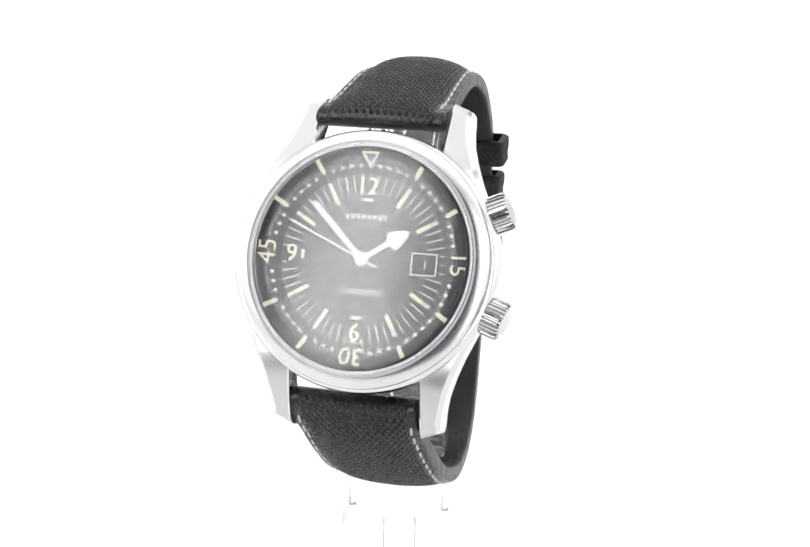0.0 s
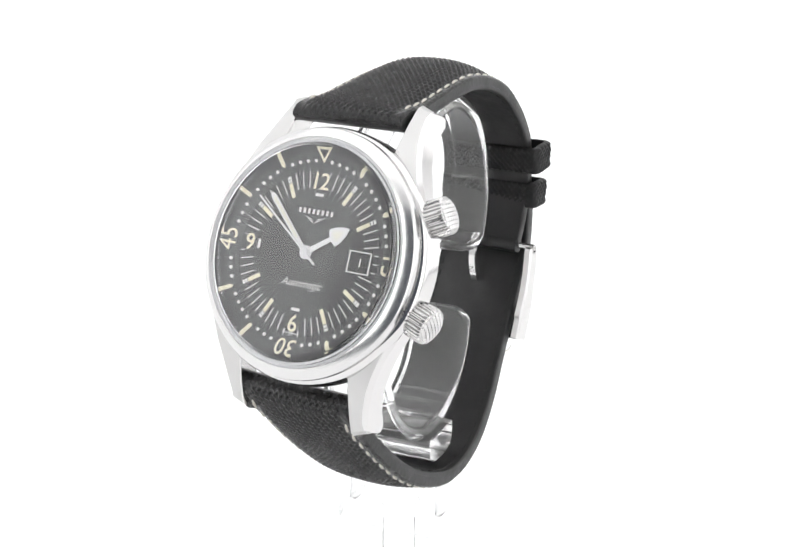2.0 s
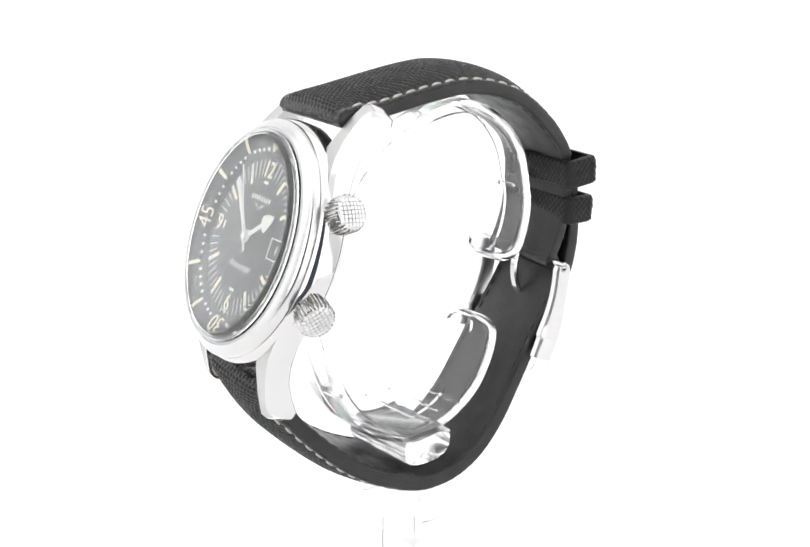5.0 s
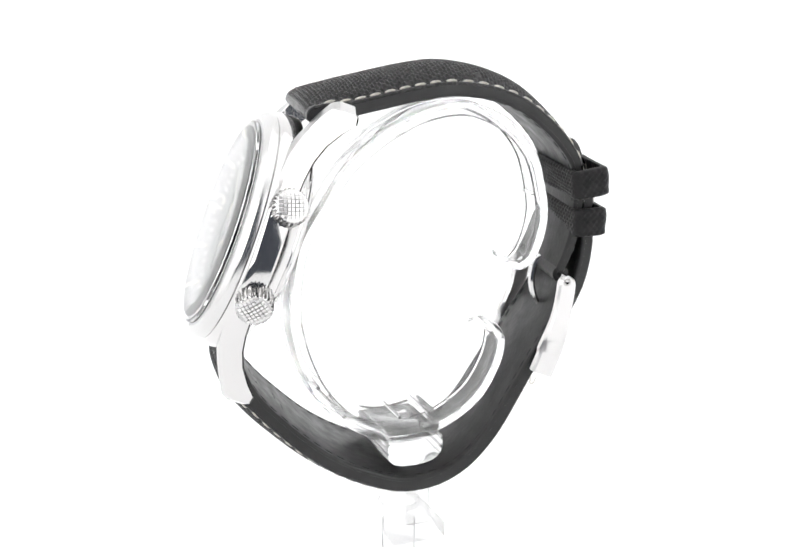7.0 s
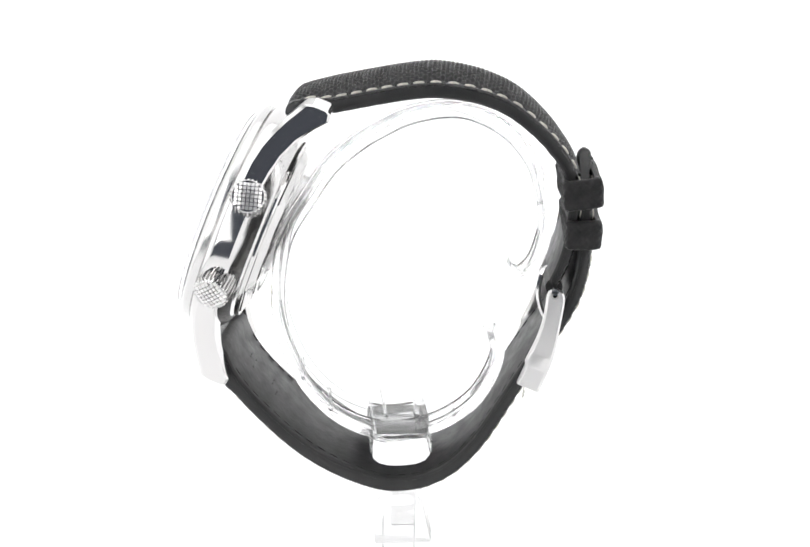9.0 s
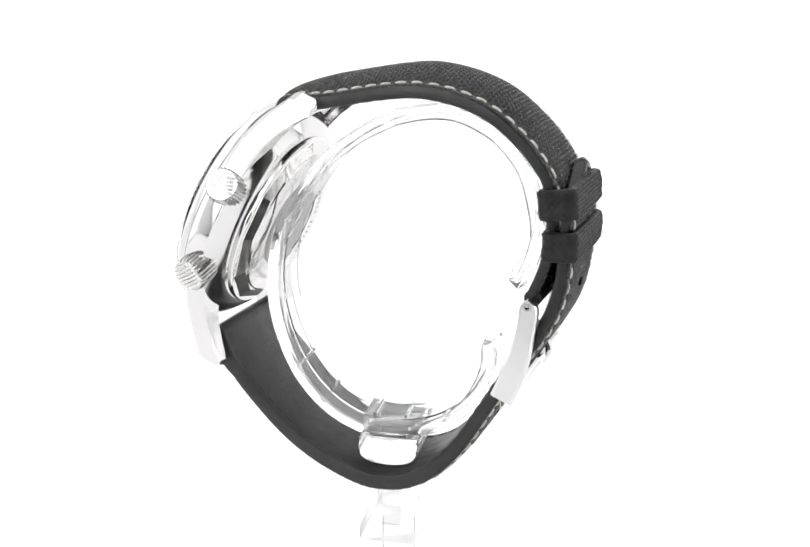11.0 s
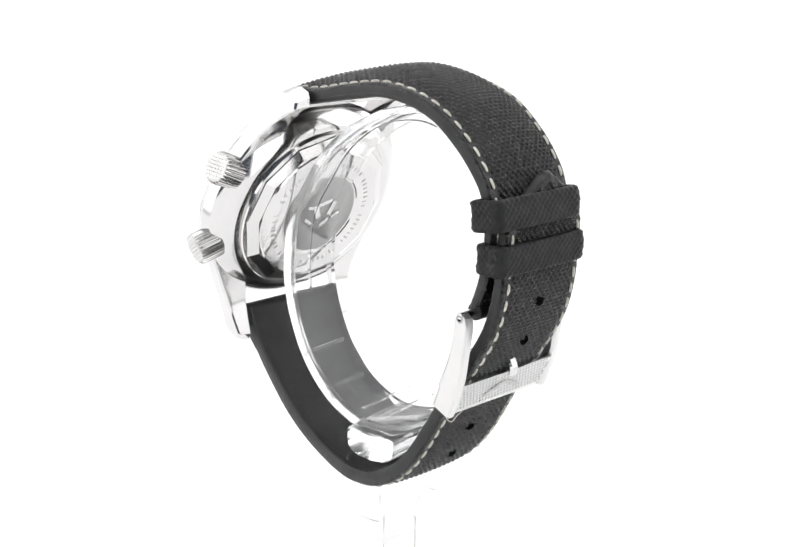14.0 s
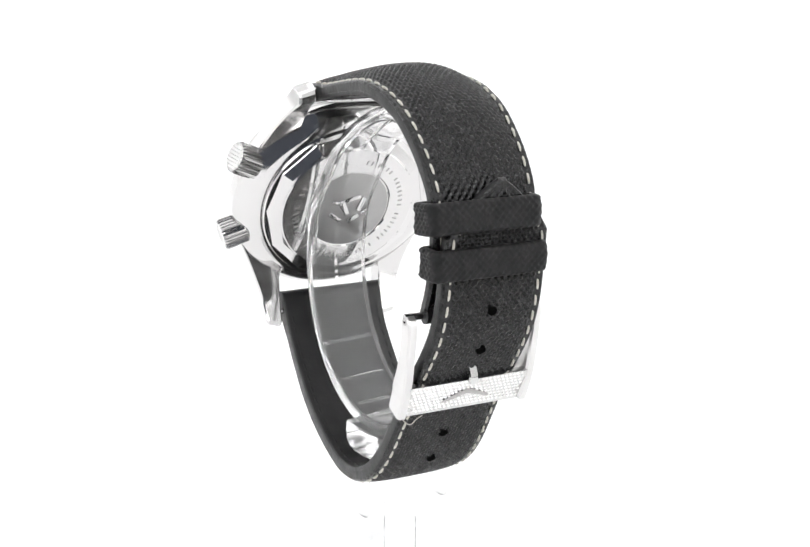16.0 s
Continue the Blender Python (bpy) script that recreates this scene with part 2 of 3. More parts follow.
def watch_case():
    bm = bmesh.new()
    revolve(bm, [(18.2, -1.6), (18.9, -0.7), (20.7, -0.5), (21.1, -0.75), (21.45, -1.3), (21.6, -2.0), (21.65, -4.5), (21.45, -4.85), (21.1, -5.1), (18.8, -7.0), (17.5, -7.5), (16.4, -7.5), (16.4, -5.5)], 128)
    bmesh.ops.scale(bm, vec=(1.02, 0.985, 1.0), verts=bm.verts[:])
    case = on_case(part("case", bm, BRUSHED, watch, "satin steel case with four angular lugs", angle=28))
    rows = [(5.0, 11.5, 21.0, -1.3, -4.6), (8.5, 11.3, 20.2, -1.25, -4.9), (11.0, 11.1, 19.0, -1.25, -5.1), (14.0, 10.9, 17.6, -1.35, -5.5), (17.0, 10.9, 16.4, -1.9, -6.2), (20.0, 10.95, 15.3, -3.0, -7.5),
            (23.0, 11.0, 14.6, -4.3, -9.4), (25.3, 11.0, 14.2, -5.5, -11.2), (26.8, 11.0, 14.1, -6.4, -11.0), (27.4, 11.0, 14.0, -7.6, -10.4)]
    for sx in (1, -1):
        for sy in (1, -1):
            rings = []
            for i, (y, xi, xo, zt, zb) in enumerate(rows):
                c = 0.75 if i < 8 else 0.5
                ring = [(xi, zb + 0.25), (xi, zt - 0.2), (xi + 0.2, zt), (xo - c, zt), (xo, zt - c * 0.9), (xo, zb + 0.35), (xo - 0.35, zb), (xi + 0.25, zb)]
                slant = 1.2 * max(0.0, (i - 5) / (len(rows) - 6))
                rings.append([(sx * x, sy * (y - slant * (x - xi) / (xo - xi)), z) for x, z in ring])
            bm = bmesh.new()
            loft(bm, rings)
            bm.faces.ensure_lookup_table()
            for k in range(8 * (len(rings) - 1)):
                bm.faces[k].material_index = 1 if k % 8 == 2 else 0
            part("lug", bm, [BRUSHED, LUG_TOP], case, angle=22)
    bm = bmesh.new()
    revolve(bm, [(18.75, -1.2), (18.75, 0.85), (18.82, 0.92), (18.95, 0.9), (20.2, 0.2), (20.5, -0.05), (20.62, -0.35), (20.64, -1.2), (20.5, -1.4), (19.0, -1.8)], 128)
    on_case(part("bezel", bm, BEZEL_STEEL, watch, "polished steel bezel ring"), FRONT)
    # gasket coloured pale to stand for white reflections seen through the crystal's side
    bm = bmesh.new()
    revolve(bm, [(18.72, -0.6), (18.72, 0.9), (18.5, 1.0), (18.46, 0.9), (18.46, -0.4), (17.75, -0.4), (17.7, -0.7)], 96)
    on_case(part("gasket", bm, material("pale_gasket", (0.6, 0.6, 0.61), 0.35), watch, "thin gasket round the crystal, coloured pale as its side's reflection"), FRONT)
    # added ring: its pale colour imitates the bright reflections in the glass edge
    bm = revolve(bmesh.new(), [(17.76, -0.3), (18.44, -0.3), (18.44, 0.8), (18.36, 0.88), (17.76, 0.88)], 96, closed=True)
    on_case(part("crystal_edge", bm, material("frosted_crystal_edge", (0.62, 0.62, 0.63), 0.22), watch, "added pale ring for the reflections in the crystal's edge"), FRONT)
    # box crystal with a domed top
    outer = [(17.55, 0.95), (18.4, 0.95), (18.4, 1.7), (18.2, 1.85), (17.2, 1.95)]
    outer += [(r, 1.95 + 0.75 * (1 - (r / 17.2) ** 2)) for r in (15, 12.5, 10, 7.5, 5, 2.5, 0)]
    inner = [(r, 0.75 + 0.6 * (1 - (r / 16.6) ** 2)) for r in (0, 2.5, 5, 7.5, 10, 12.5, 15)] + [(16.6, 0.8), (17.3, 1.1)]
    bm = revolve(bmesh.new(), outer + inner, 96, closed=True)
    ob = on_case(part("crystal", bm, CRYSTAL, watch, "clear domed crystal"), FRONT)
    ob.visible_shadow = False


def case_back():
    bm = bmesh.new()
    revolve(bm, [(17.0, -6.6), (17.0, -7.9), (16.8, -8.2), (15.2, -8.35)], 128)
    revolve(bm, [(16.6, -8.1), (16.3, -8.45), (14.4, -9.35), (13.9, -9.45)], 12)
    revolve(bm, [(13.9, -9.4), (13.6, -9.6), (12.5, -9.65), (8.9, -9.7), (8.7, -9.5), (8.5, -9.45), (0, -9.45)], 96)
    back = on_case(part("case_back", bm, BRUSHED, watch, "polished screwed steel case back with engraved ring", angle=9))
    bm = revolve(bmesh.new(), [(8.4, -9.46), (8.2, -9.6), (0, -9.62)], 64)
    part("medallion", bm, MEDAL, back, "grey satin medallion with a raised plain emblem")
    bm = bmesh.new()
    for x, y, w, h, a in ((-2.6, 1.0, 1.1, 3.2, 20), (-0.6, 2.4, 3.4, 0.9, -15), (1.0, 0.4, 1.2, 3.6, -25), (2.8, -1.6, 3.0, 0.9, 35), (-1.2, -2.2, 0.9, 2.6, 60), (-3.6, -0.6, 1.8, 0.6, -40), (3.0, 1.8, 1.6, 0.7, 10)):
        box(bm, -w / 2, w / 2, -h / 2, h / 2, -9.85, -9.6, 0.1, pose(x, y, 0, 0, 0, a))
    part("emblem", bm, POLISHED, back, "raised polished plain shapes")
    # a ring of engraved lettering as plain bars
    bm = bmesh.new()
    box(bm, -0.17, 0.17, -0.45, 0.45, -0.03, 0.03)
    first = None
    for k in range(64):
        a = 360 * k / 64
        if k % 16 in (7, 15) or a < 101:
            continue
        m = mmpose(0, 0, -9.69, 0, 0, -a) @ mmpose(0, 11.0, 0)
        if first is None:
            first = part("engraved_mark", bm, ENGRAVED, back)
            first.matrix_basis = m
        else:
            again(first, m)


def back_writing():
    """The words round the case back, read from behind, clockwise with their tops outwards."""
    back = bpy.data.objects["case_back"]
    for k, letter in enumerate("ALL STAINLESS"):
        if letter != " ":
            me = text_mesh(letter, 1.55, 0.0, 0.02)
            writing("engraved_letter", me, ENGRAVED, back, mmpose(0, 0, -9.68, 0, 0, 263 + 7.2 * k) @ mmpose(0, 11.0, 0) @ pose(0, 0, 0, 0, 180, 0))


def crown(angle, spin):
    m = CASE @ mmpose(0, 0, -3.85, 0, 0, angle) @ pose(0, 0, 0, 0, 90, 0) @ mmpose(0, 0, -1.05)
    bm = bmesh.new()
    n = 26
    prof = [(20.9, 2.75, 0.0), (21.1, 2.95, 0.22), (25.2, 3.0, 0.24), (25.65, 2.85, 0.12), (25.8, 2.6, 0.0)]
    rings = []
    for z, r, d in prof:
        ring = []
        for k in range(n):
            for f, dd in ((0.12, 0.0), (0.38, d), (0.62, d), (0.88, 0.0)):
                a = 2 * math.pi * (k + f) / n
                rr = r + d / 2 - dd * 1.6
                ring.append((rr * math.cos(a), rr * math.sin(a), z))
        rings.append(ring)
    loft(bm, rings)
    body = part("crown", bm, KNURLED, watch, "fluted steel crown with cross-hatched end", angle=25)
    body.matrix_basis = m
    bm = bmesh.new()
    revolve(bm, [(2.5, 20.8), (2.2, 20.7), (2.2, 19.7)], 32)
    part("crown_tube", bm, POLISHED, body)
    bm = bmesh.new()
    pitch = 0.66
    for i in range(-4, 5):
        for j in range(-4, 5):
            x, y = i * pitch, j * pitch
            if math.hypot(x, y) < 2.62:
                q = Matrix.Rotation(spin, 4, "Z")
                a, b = 0.31, 0.25
                low = [bm.verts.new(q @ Vector((x + u * a, y + v * a, 25.7))) for u, v in ((-1, -1), (1, -1), (1, 1), (-1, 1))]
                top = [bm.verts.new(q @ Vector((x + u * b, y + v * b, 26.24 - 0.06 * ((x + u * b) ** 2 + (y + v * b) ** 2)))) for u, v in ((-1, -1), (1, -1), (1, 1), (-1, 1))]
                bm.faces.new(top)
                for k in range(4):
                    bm.faces.new((low[k], low[(k + 1) % 4], top[(k + 1) % 4], top[k]))
    part("hatched_end", bm, HATCHED, body, "cross-hatched crown end")


def flat(name, outline, mat, parent, z0=0.0, z1=0.08):
    return part(name, prism(bmesh.new(), outline, z0, z1), mat, parent)


def rect(w, h, y=0.0, x=0.0):
    return [(x - w / 2, y - h / 2), (x + w / 2, y - h / 2), (x + w / 2, y + h / 2), (x - w / 2, y + h / 2)]


FLANGE_IN, FLANGE_OUT = (13.7, -1.1), (17.7, 0.58)
FLANGE_SLOPE = math.degrees(math.atan2(FLANGE_OUT[1] - FLANGE_IN[1], FLANGE_OUT[0] - FLANGE_IN[0]))


def on_flange(minute, r):
    """A place on the sloping ring, y outwards."""
    f = (r - FLANGE_IN[0]) / (FLANGE_OUT[0] - FLANGE_IN[0])
    return mmpose(0, 0, 0, 0, 0, -6 * minute) @ mmpose(0, r, FLANGE_IN[1] + f * (FLANGE_OUT[1] - FLANGE_IN[1]), FLANGE_SLOPE, 0, 0)


def writing(name, me, mat, parent, m):
    me.materials.clear()
    me.materials.append(mat)
    ob = new(name, me)
    ob.parent, ob.matrix_basis = parent, m
    return ob


def dial():
    z = -1.2
    bm = revolve(bmesh.new(), [(14.2, z - 0.4), (14.2, z), (0, z)], 96)
    d = on_case(part("dial", bm, DIAL_BLACK, watch, "matte black dial with cream markers"), FRONT)
    ring = on_case(part("inner_flange_ring", revolve(bmesh.new(), [FLANGE_IN, FLANGE_OUT, (17.72, -0.2), (13.7, -1.6)], 128, closed=True), RING_BLACK, watch,
                        "black inner turning ring with cream bars and dots"), FRONT)
    # ring: bars, dots, numerals, triangle
    bar = dot = None
    for minute in range(60):
        if minute in (0, 15, 30, 45):
            continue
        if minute % 5 == 0:
            m = on_flange(minute, 16.15)
            if bar is None:
                bar = flat("hour_bar", [(-0.36, 1.3), (-0.36, -0.85), (0, -1.3), (0.36, -0.85), (0.36, 1.3)], LUME, ring, 0.02, 0.12)
                bar.matrix_basis = m
            else:
                again(bar, m)
        elif minute not in (14, 16, 29, 31, 44, 46):
            m = on_flange(minute, 14.95)
            if dot is None:
                dot = flat("minute_dot", [(0.3 * math.cos(a * math.pi / 8), 0.3 * math.sin(a * math.pi / 8)) for a in range(16)], PRINT, ring, 0.02, 0.1)
                dot.matrix_basis = m
            else:
                again(dot, m)
    bm = bmesh.new()
    o, i = [(-1.55, 1.15), (1.55, 1.15), (0, -1.35)], [(-0.95, 0.82), (0.95, 0.82), (0, -0.72)]
    vo = [[bm.verts.new((x, y, h)) for x, y in q] for h in (0.02, 0.12) for q in (o, i)]
    for k in range(3):
        j = (k + 1) % 3
        bm.faces.new((vo[2][k], vo[2][j], vo[3][j], vo[3][k]))
        bm.faces.new((vo[0][k], vo[0][j], vo[2][j], vo[2][k]))
        bm.faces.new((vo[1][k], vo[1][j], vo[3][j], vo[3][k]))
    part("triangle_marker", bm, LUME, ring).matrix_basis = on_flange(0, 15.9)
    for word, minute in (("15", 15), ("30", 30), ("45", 45)):
        writing("ring_numeral", text_mesh(word, 4.0, 0.0, 0.04), LUME, ring, on_flange(minute, 15.45 if minute == 30 else 15.75) @ mmpose(0, 0, 0.06))
    # dial: ticks, batons, numerals
    tick = baton = block = None
    for minute in range(60):
        a = -6 * minute
        spin = mmpose(0, 0, z, 0, 0, a)
        if minute in (0, 1, 59, 15, 14, 16, 30, 29, 31, 45, 44, 46):
            if minute % 15 or minute == 15:
                ob = flat("short_tick", rect(0.16, 0.75), PRINT, d, 0.0, 0.03)
                ob.matrix_basis = spin @ mmpose(0, 13.1, 0.01)
        elif minute % 5:
            m = spin @ mmpose(0, 12.05, 0.01)
            if tick is None:
                tick = flat("minute_tick", rect(0.17, 2.7), PRINT, d, 0.0, 0.03)
                tick.matrix_basis = m
            else:
                again(tick, m)
        else:
            m = spin @ mmpose(0, 11.0, 0.01)
            if baton is None:
                baton = flat("hour_baton", rect(0.68, 2.5), LUME, d, 0.0, 0.08)
                baton.matrix_basis = m
                block = flat("hour_block", rect(0.7, 0.42), PRINT, d, 0.0, 0.05)
                block.matrix_basis = spin @ mmpose(0, 12.65, 0.01)
            else:
                again(baton, m)
                again(block, spin @ mmpose(0, 12.65, 0.01))
            again(block, spin @ mmpose(0, 13.2, 0.01))
    for word, x, y in (("12", 0, 11.75), ("9", -11.85, 0.2), ("6", 0, -11.55)):
        writing("hour_numeral", text_mesh(word, 3.9, 0.03, 0.04, spacing=0.92), LUME, d, mmpose(x, y, z + 0.05))
    for x, y, w, h in ((0, 9.5, 1.6, 0.5), (-9.95, 0.1, 0.5, 1.5), (0, -9.3, 1.6, 0.5)):
        flat("numeral_bar", rect(w, h), PRINT, d, z + 0.01, z + 0.06).matrix_basis = mmpose(x, y, 0)
    # emblem and brand line as plain shapes, the word below the centre
    for k in range(8):
        flat("brand_mark", rect(0.42, 0.85), PRINT, d, z + 0.01, z + 0.05).matrix_basis = mmpose(-3.15 + 0.9 * k, 6.7, 0)
    bm = bmesh.new()
    for s in (1, -1):
        prism(bm, [(s * x, y) for x, y in ((0.55, 5.55), (2.3, 5.95), (1.9, 5.78), (0.6, 5.4))][::s], z + 0.01, z + 0.05)
        prism(bm, [(s * x, y) for x, y in ((0.5, 5.25), (1.5, 5.6), (0.5, 5.05), (0.0, 4.75))][::s], z + 0.01, z + 0.05)
    revolve(bm, [(0.33, z + 0.03), (0.18, z + 0.05)], 16)
    part("winged_emblem", bm, PRINT, d, "small white plain winged shape")
    writing("dial_writing", text_mesh("Automatic", 1.85, -0.008, 0.01, shear=0.4), PRINT, d, mmpose(0.1, -5.0, z + 0.03))
    flat("underline", [(1.6, -5.95), (2.2, -6.05), (2.9, -5.7), (2.75, -5.65), (2.2, -5.9)], PRINT, d, z + 0.01, z + 0.04)
    for w, h, x in ((2.9, 0.12, 0), (0.12, 1.1, -1.45), (0.12, 1.1, 1.45), (0.12, 0.8, -0.25), (0.12, 0.8, 0.25)):
        flat("cross_mark", rect(w, h, -13.15, x), PRINT, d, z + 0.01 + 0.01 * (h > w), z + 0.05 + 0.01 * (h > w))
    # date
    bm = bmesh.new()
    for x0, x1, y0, y1 in ((8.0, 12.2, 1.5, 1.68), (8.0, 12.2, -1.88, -1.7), (8.0, 8.18, -1.7, 1.5), (12.02, 12.2, -1.7, 1.5)):
        box(bm, x0, x1, y0, y1, z, z + 0.12)
    w = part("date_window", bm, PRINT, d, "white framed date window")
    bm = bmesh.new()
    box(bm, 8.6, 11.6, -1.3, 1.1, z - 0.1, z + 0.03)
    part("date_disc", bm, material("black_date_disc", (0.006, 0.006, 0.007), 0.5), w)
    writing("date_numeral", text_mesh("1", 1.9, 0.02, 0.02), PRINT, w, mmpose(10.3, -0.1, z + 0.06))


def outline_hand(name, mat, angle, z, outline, label, lume=None):
    h = part(name, prism(bmesh.new(), outline, 0.0, 0.14), mat, watch, label)
    h.matrix_basis = FRONT @ mmpose(0, 0, z, 0, 0, -angle)
    if lume:
        part("hand_lume", prism(bmesh.new(), lume, 0.14, 0.18), HAND_LUME, h)
    return h


def hand_set():
    disc = [(1.15 * math.cos(a * math.pi / 12), 1.15 * math.sin(a * math.pi / 12)) for a in range(24)]
    hour = outline_hand("hour_hand", HAND_WHITE, 57, -0.75, [(-0.45, 0), (0.45, 0), (0.38, 5.0), (1.5, 5.35), (1.35, 6.6), (0.7, 8.0), (0, 8.9), (-0.7, 8.0), (-1.35, 6.6), (-1.5, 5.35), (-0.38, 5.0)],
                        "white arrow-headed hour hand", [(-0.75, 5.75), (0.75, 5.75), (0.7, 6.6), (0, 7.8), (-0.7, 6.6)])
    part("hub", prism(bmesh.new(), disc, -0.02, 0.16), HAND_WHITE, hour)
    minute = outline_hand("minute_hand", HAND_WHITE, 314.3, -0.5, [(-0.42, 0), (0.42, 0), (0.5, 11.6), (0.3, 12.3), (-0.3, 12.3), (-0.5, 11.6)], "white baton minute hand",
                          [(-0.22, 3.0), (0.22, 3.0), (0.26, 11.4), (-0.26, 11.4)])
    part("hub", prism(bmesh.new(), [(x * 0.85, y * 0.85) for x, y in disc], -0.02, 0.16), HAND_WHITE, minute)
    sec = outline_hand("second_hand", HAND_WHITE, 293.5, -0.25, [(-0.2, -3.0), (0.2, -3.0), (0.17, 0), (0.13, 13.6), (-0.13, 13.6), (-0.17, 0)], "slim white second hand")
    part("hub", prism(bmesh.new(), [(x * 0.62, y * 0.62) for x, y in disc], -0.02, 0.2), HAND_WHITE, sec)
    return sec


# ---- strap ----
def weave(u, v):
    """Height of a coarse basket weave at u across and v along, in drawing units."""
    lozenge = np.cos(math.pi * u / 0.6) * np.cos(math.pi * v / 0.66)
    return np.sign(lozenge) * np.abs(lozenge) ** 0.75 * 0.5 + 0.5


def grid_faces(bm, rows, flip=False):
    vr = [[bm.verts.new(p) for p in row] for row in rows]
    for a, b in zip(vr, vr[1:]):
        for k in range(len(a) - 1):
            bm.faces.new((a[k], a[k + 1], b[k + 1], b[k]))
    return vr


class Strap:
    """A padded strap along an inner profile (y, z); side = 1 or -1 picks its outer side."""

    def __init__(self, points, side, stations, tip):
        self.at, self.tan, self.s = spline(points, 0.145)
        self.nor = np.stack([-self.tan[:, 1], self.tan[:, 0]], 1) * side
        self.length, self.tip = self.s[-1], tip
        st = np.array(stations)
        self.half = np.interp(self.s, st[:, 0], st[:, 1])
        self.edge = np.interp(self.s, st[:, 0], st[:, 2])
        self.mid = np.interp(self.s, st[:, 0], st[:, 3])
        if tip:
            q = np.clip((self.s - (self.length - tip)) / tip, 0, 1)
            self.half = self.half * np.clip(1 - q ** 1.2, 0.05, 1) ** 0.85
        r = 2.2
        a, b = np.clip(self.s / r, 0, 1), np.clip((self.length - self.s) / 1.2, 0, 1)
        self.round = np.maximum(np.sqrt(1 - (1 - a) ** 2), 0.12) * np.maximum(np.sqrt(1 - (1 - b) ** 2), 0.25)

    def height(self, i, x):
        w = self.half[i]
        inner = max(w - 2.3, 0.5)
        q = np.clip(1 - (np.abs(x) / inner) ** 2.4, 0, 1)
        rim = 0.45 * np.clip((np.abs(x) - (w - 0.5)) / 0.5, 0, 1) ** 2
        return self.edge[i] - rim + (self.mid[i] - self.edge[i]) * q ** 0.8

    def sway(self, i):
        """How far the piece leans across, along its length."""
        return float(np.interp(self.s[i], (0, 20, 50, 80, 100, 116), (0, 0.6, 0.7, 0.2, -0.6, -2.0))) if self.tip else 0.0

    def place(self, i, x, h):
        mid = self.mid[i] * 0.45
        h = mid + (h - mid) * self.round[i]
        y, z = self.at[i] + self.nor[i] * h
        return (x + self.sway(i), y, z)

    def where(self, s, x, lift=0.0):
        """Place and turn on the outer face at arc length s: x across, y along, z out."""
        i = int(np.argmin(np.abs(self.s - s)))
        p = self.place(i, x, float(self.height(i, np.array(x))) + lift)
        t, n = self.tan[i], self.nor[i]
        m = Matrix(((1, 0, 0, p[0] * MM), (0, t[0], n[0], p[1] * MM), (0, t[1], n[1], p[2] * MM), (0, 0, 0, 1)))
        return m

    def build(self, name, label):
        u = np.linspace(-1, 1, 161)
        rows, low = [], []
        for i in range(len(self.s)):
            x = u * self.half[i]
            h = self.height(i, x) + 0.5 * weave(x, np.full_like(x, self.s[i])) * np.clip((self.half[i] - 1.7 - np.abs(x)) / 0.5, 0.12, 1)
            rows.append([self.place(i, a, b) for a, b in zip(x, h)])
        bm = bmesh.new()
        vr = grid_faces(bm, rows)
        n = len(vr)
        for side in (0, -1):
            edge = [[None, self.place(i, (-1 if side == 0 else 1) * self.half[i] * 0.99, 0.62)] for i in range(n)]
            e = [[vr[i][side], bm.verts.new(edge[i][1])] for i in range(n)]
            for a, b in zip(e, e[1:]):
                f = bm.faces.new((a[0], a[1], b[1], b[0]))
                f.material_index = 1
        for i in (0, n - 1):
            w = self.half[i]
            lowv = [bm.verts.new(self.place(i, a * w, 0.6)) for a in u[::10]]
            for k in range(len(lowv) - 1):
                f = bm.faces.new((*[vr[i][10 * k + q] for q in range(11)], lowv[k + 1], lowv[k]))
        strap = part(name, bm, [FABRIC, LEATHER], watch, label, angle=60)
        strap.matrix_basis = SKEW
        bm = bmesh.new()
        rings = []
        for i in list(range(0, n, 4)) + [n - 1]:
            w = self.half[i] - 0.06
            rings.append([self.place(i, a, b) for a, b in ((-w + 0.35, 0), (w - 0.35, 0), (w - 0.1, 0.1), (w, 0.35), (w, 0.72), (w - 0.2, 0.85), (-w + 0.2, 0.85), (-w, 0.72), (-w, 0.35), (-w + 0.1, 0.1))])
        loft(bm, rings)
        lining = part("lining", bm, LEATHER, strap, "smooth black leather lining", angle=50)
        self.lining_row(lining)
        if self.tip:
            self.lining_marks(lining)
        return strap

    def lining_row(self, lining):
        """Dark stitches along both edges of the inner face."""
        ob, s = None, 6.0
        while s < self.length - 8:
            i = int(np.argmin(np.abs(self.s - s)))
            t, n = self.tan[i], self.nor[i]
            for side in (1, -1):
                p = self.place(i, side * (self.half[i] - 1.3), -0.03)
                m = Matrix(((1, 0, 0, p[0] * MM), (0, t[0], n[0], p[1] * MM), (0, t[1], n[1], p[2] * MM), (0, 0, 0, 1)))
                if ob is None:
                    bm = bmesh.new()
                    box(bm, -0.16, 0.16, -0.75, 0.75, -0.1, 0.08, 0.06)
                    ob = part("lining_stitch", bm, DARK_THREAD, lining)
                    ob.matrix_basis = m
                else:
                    again(ob, m, lining)
            s += 2.62

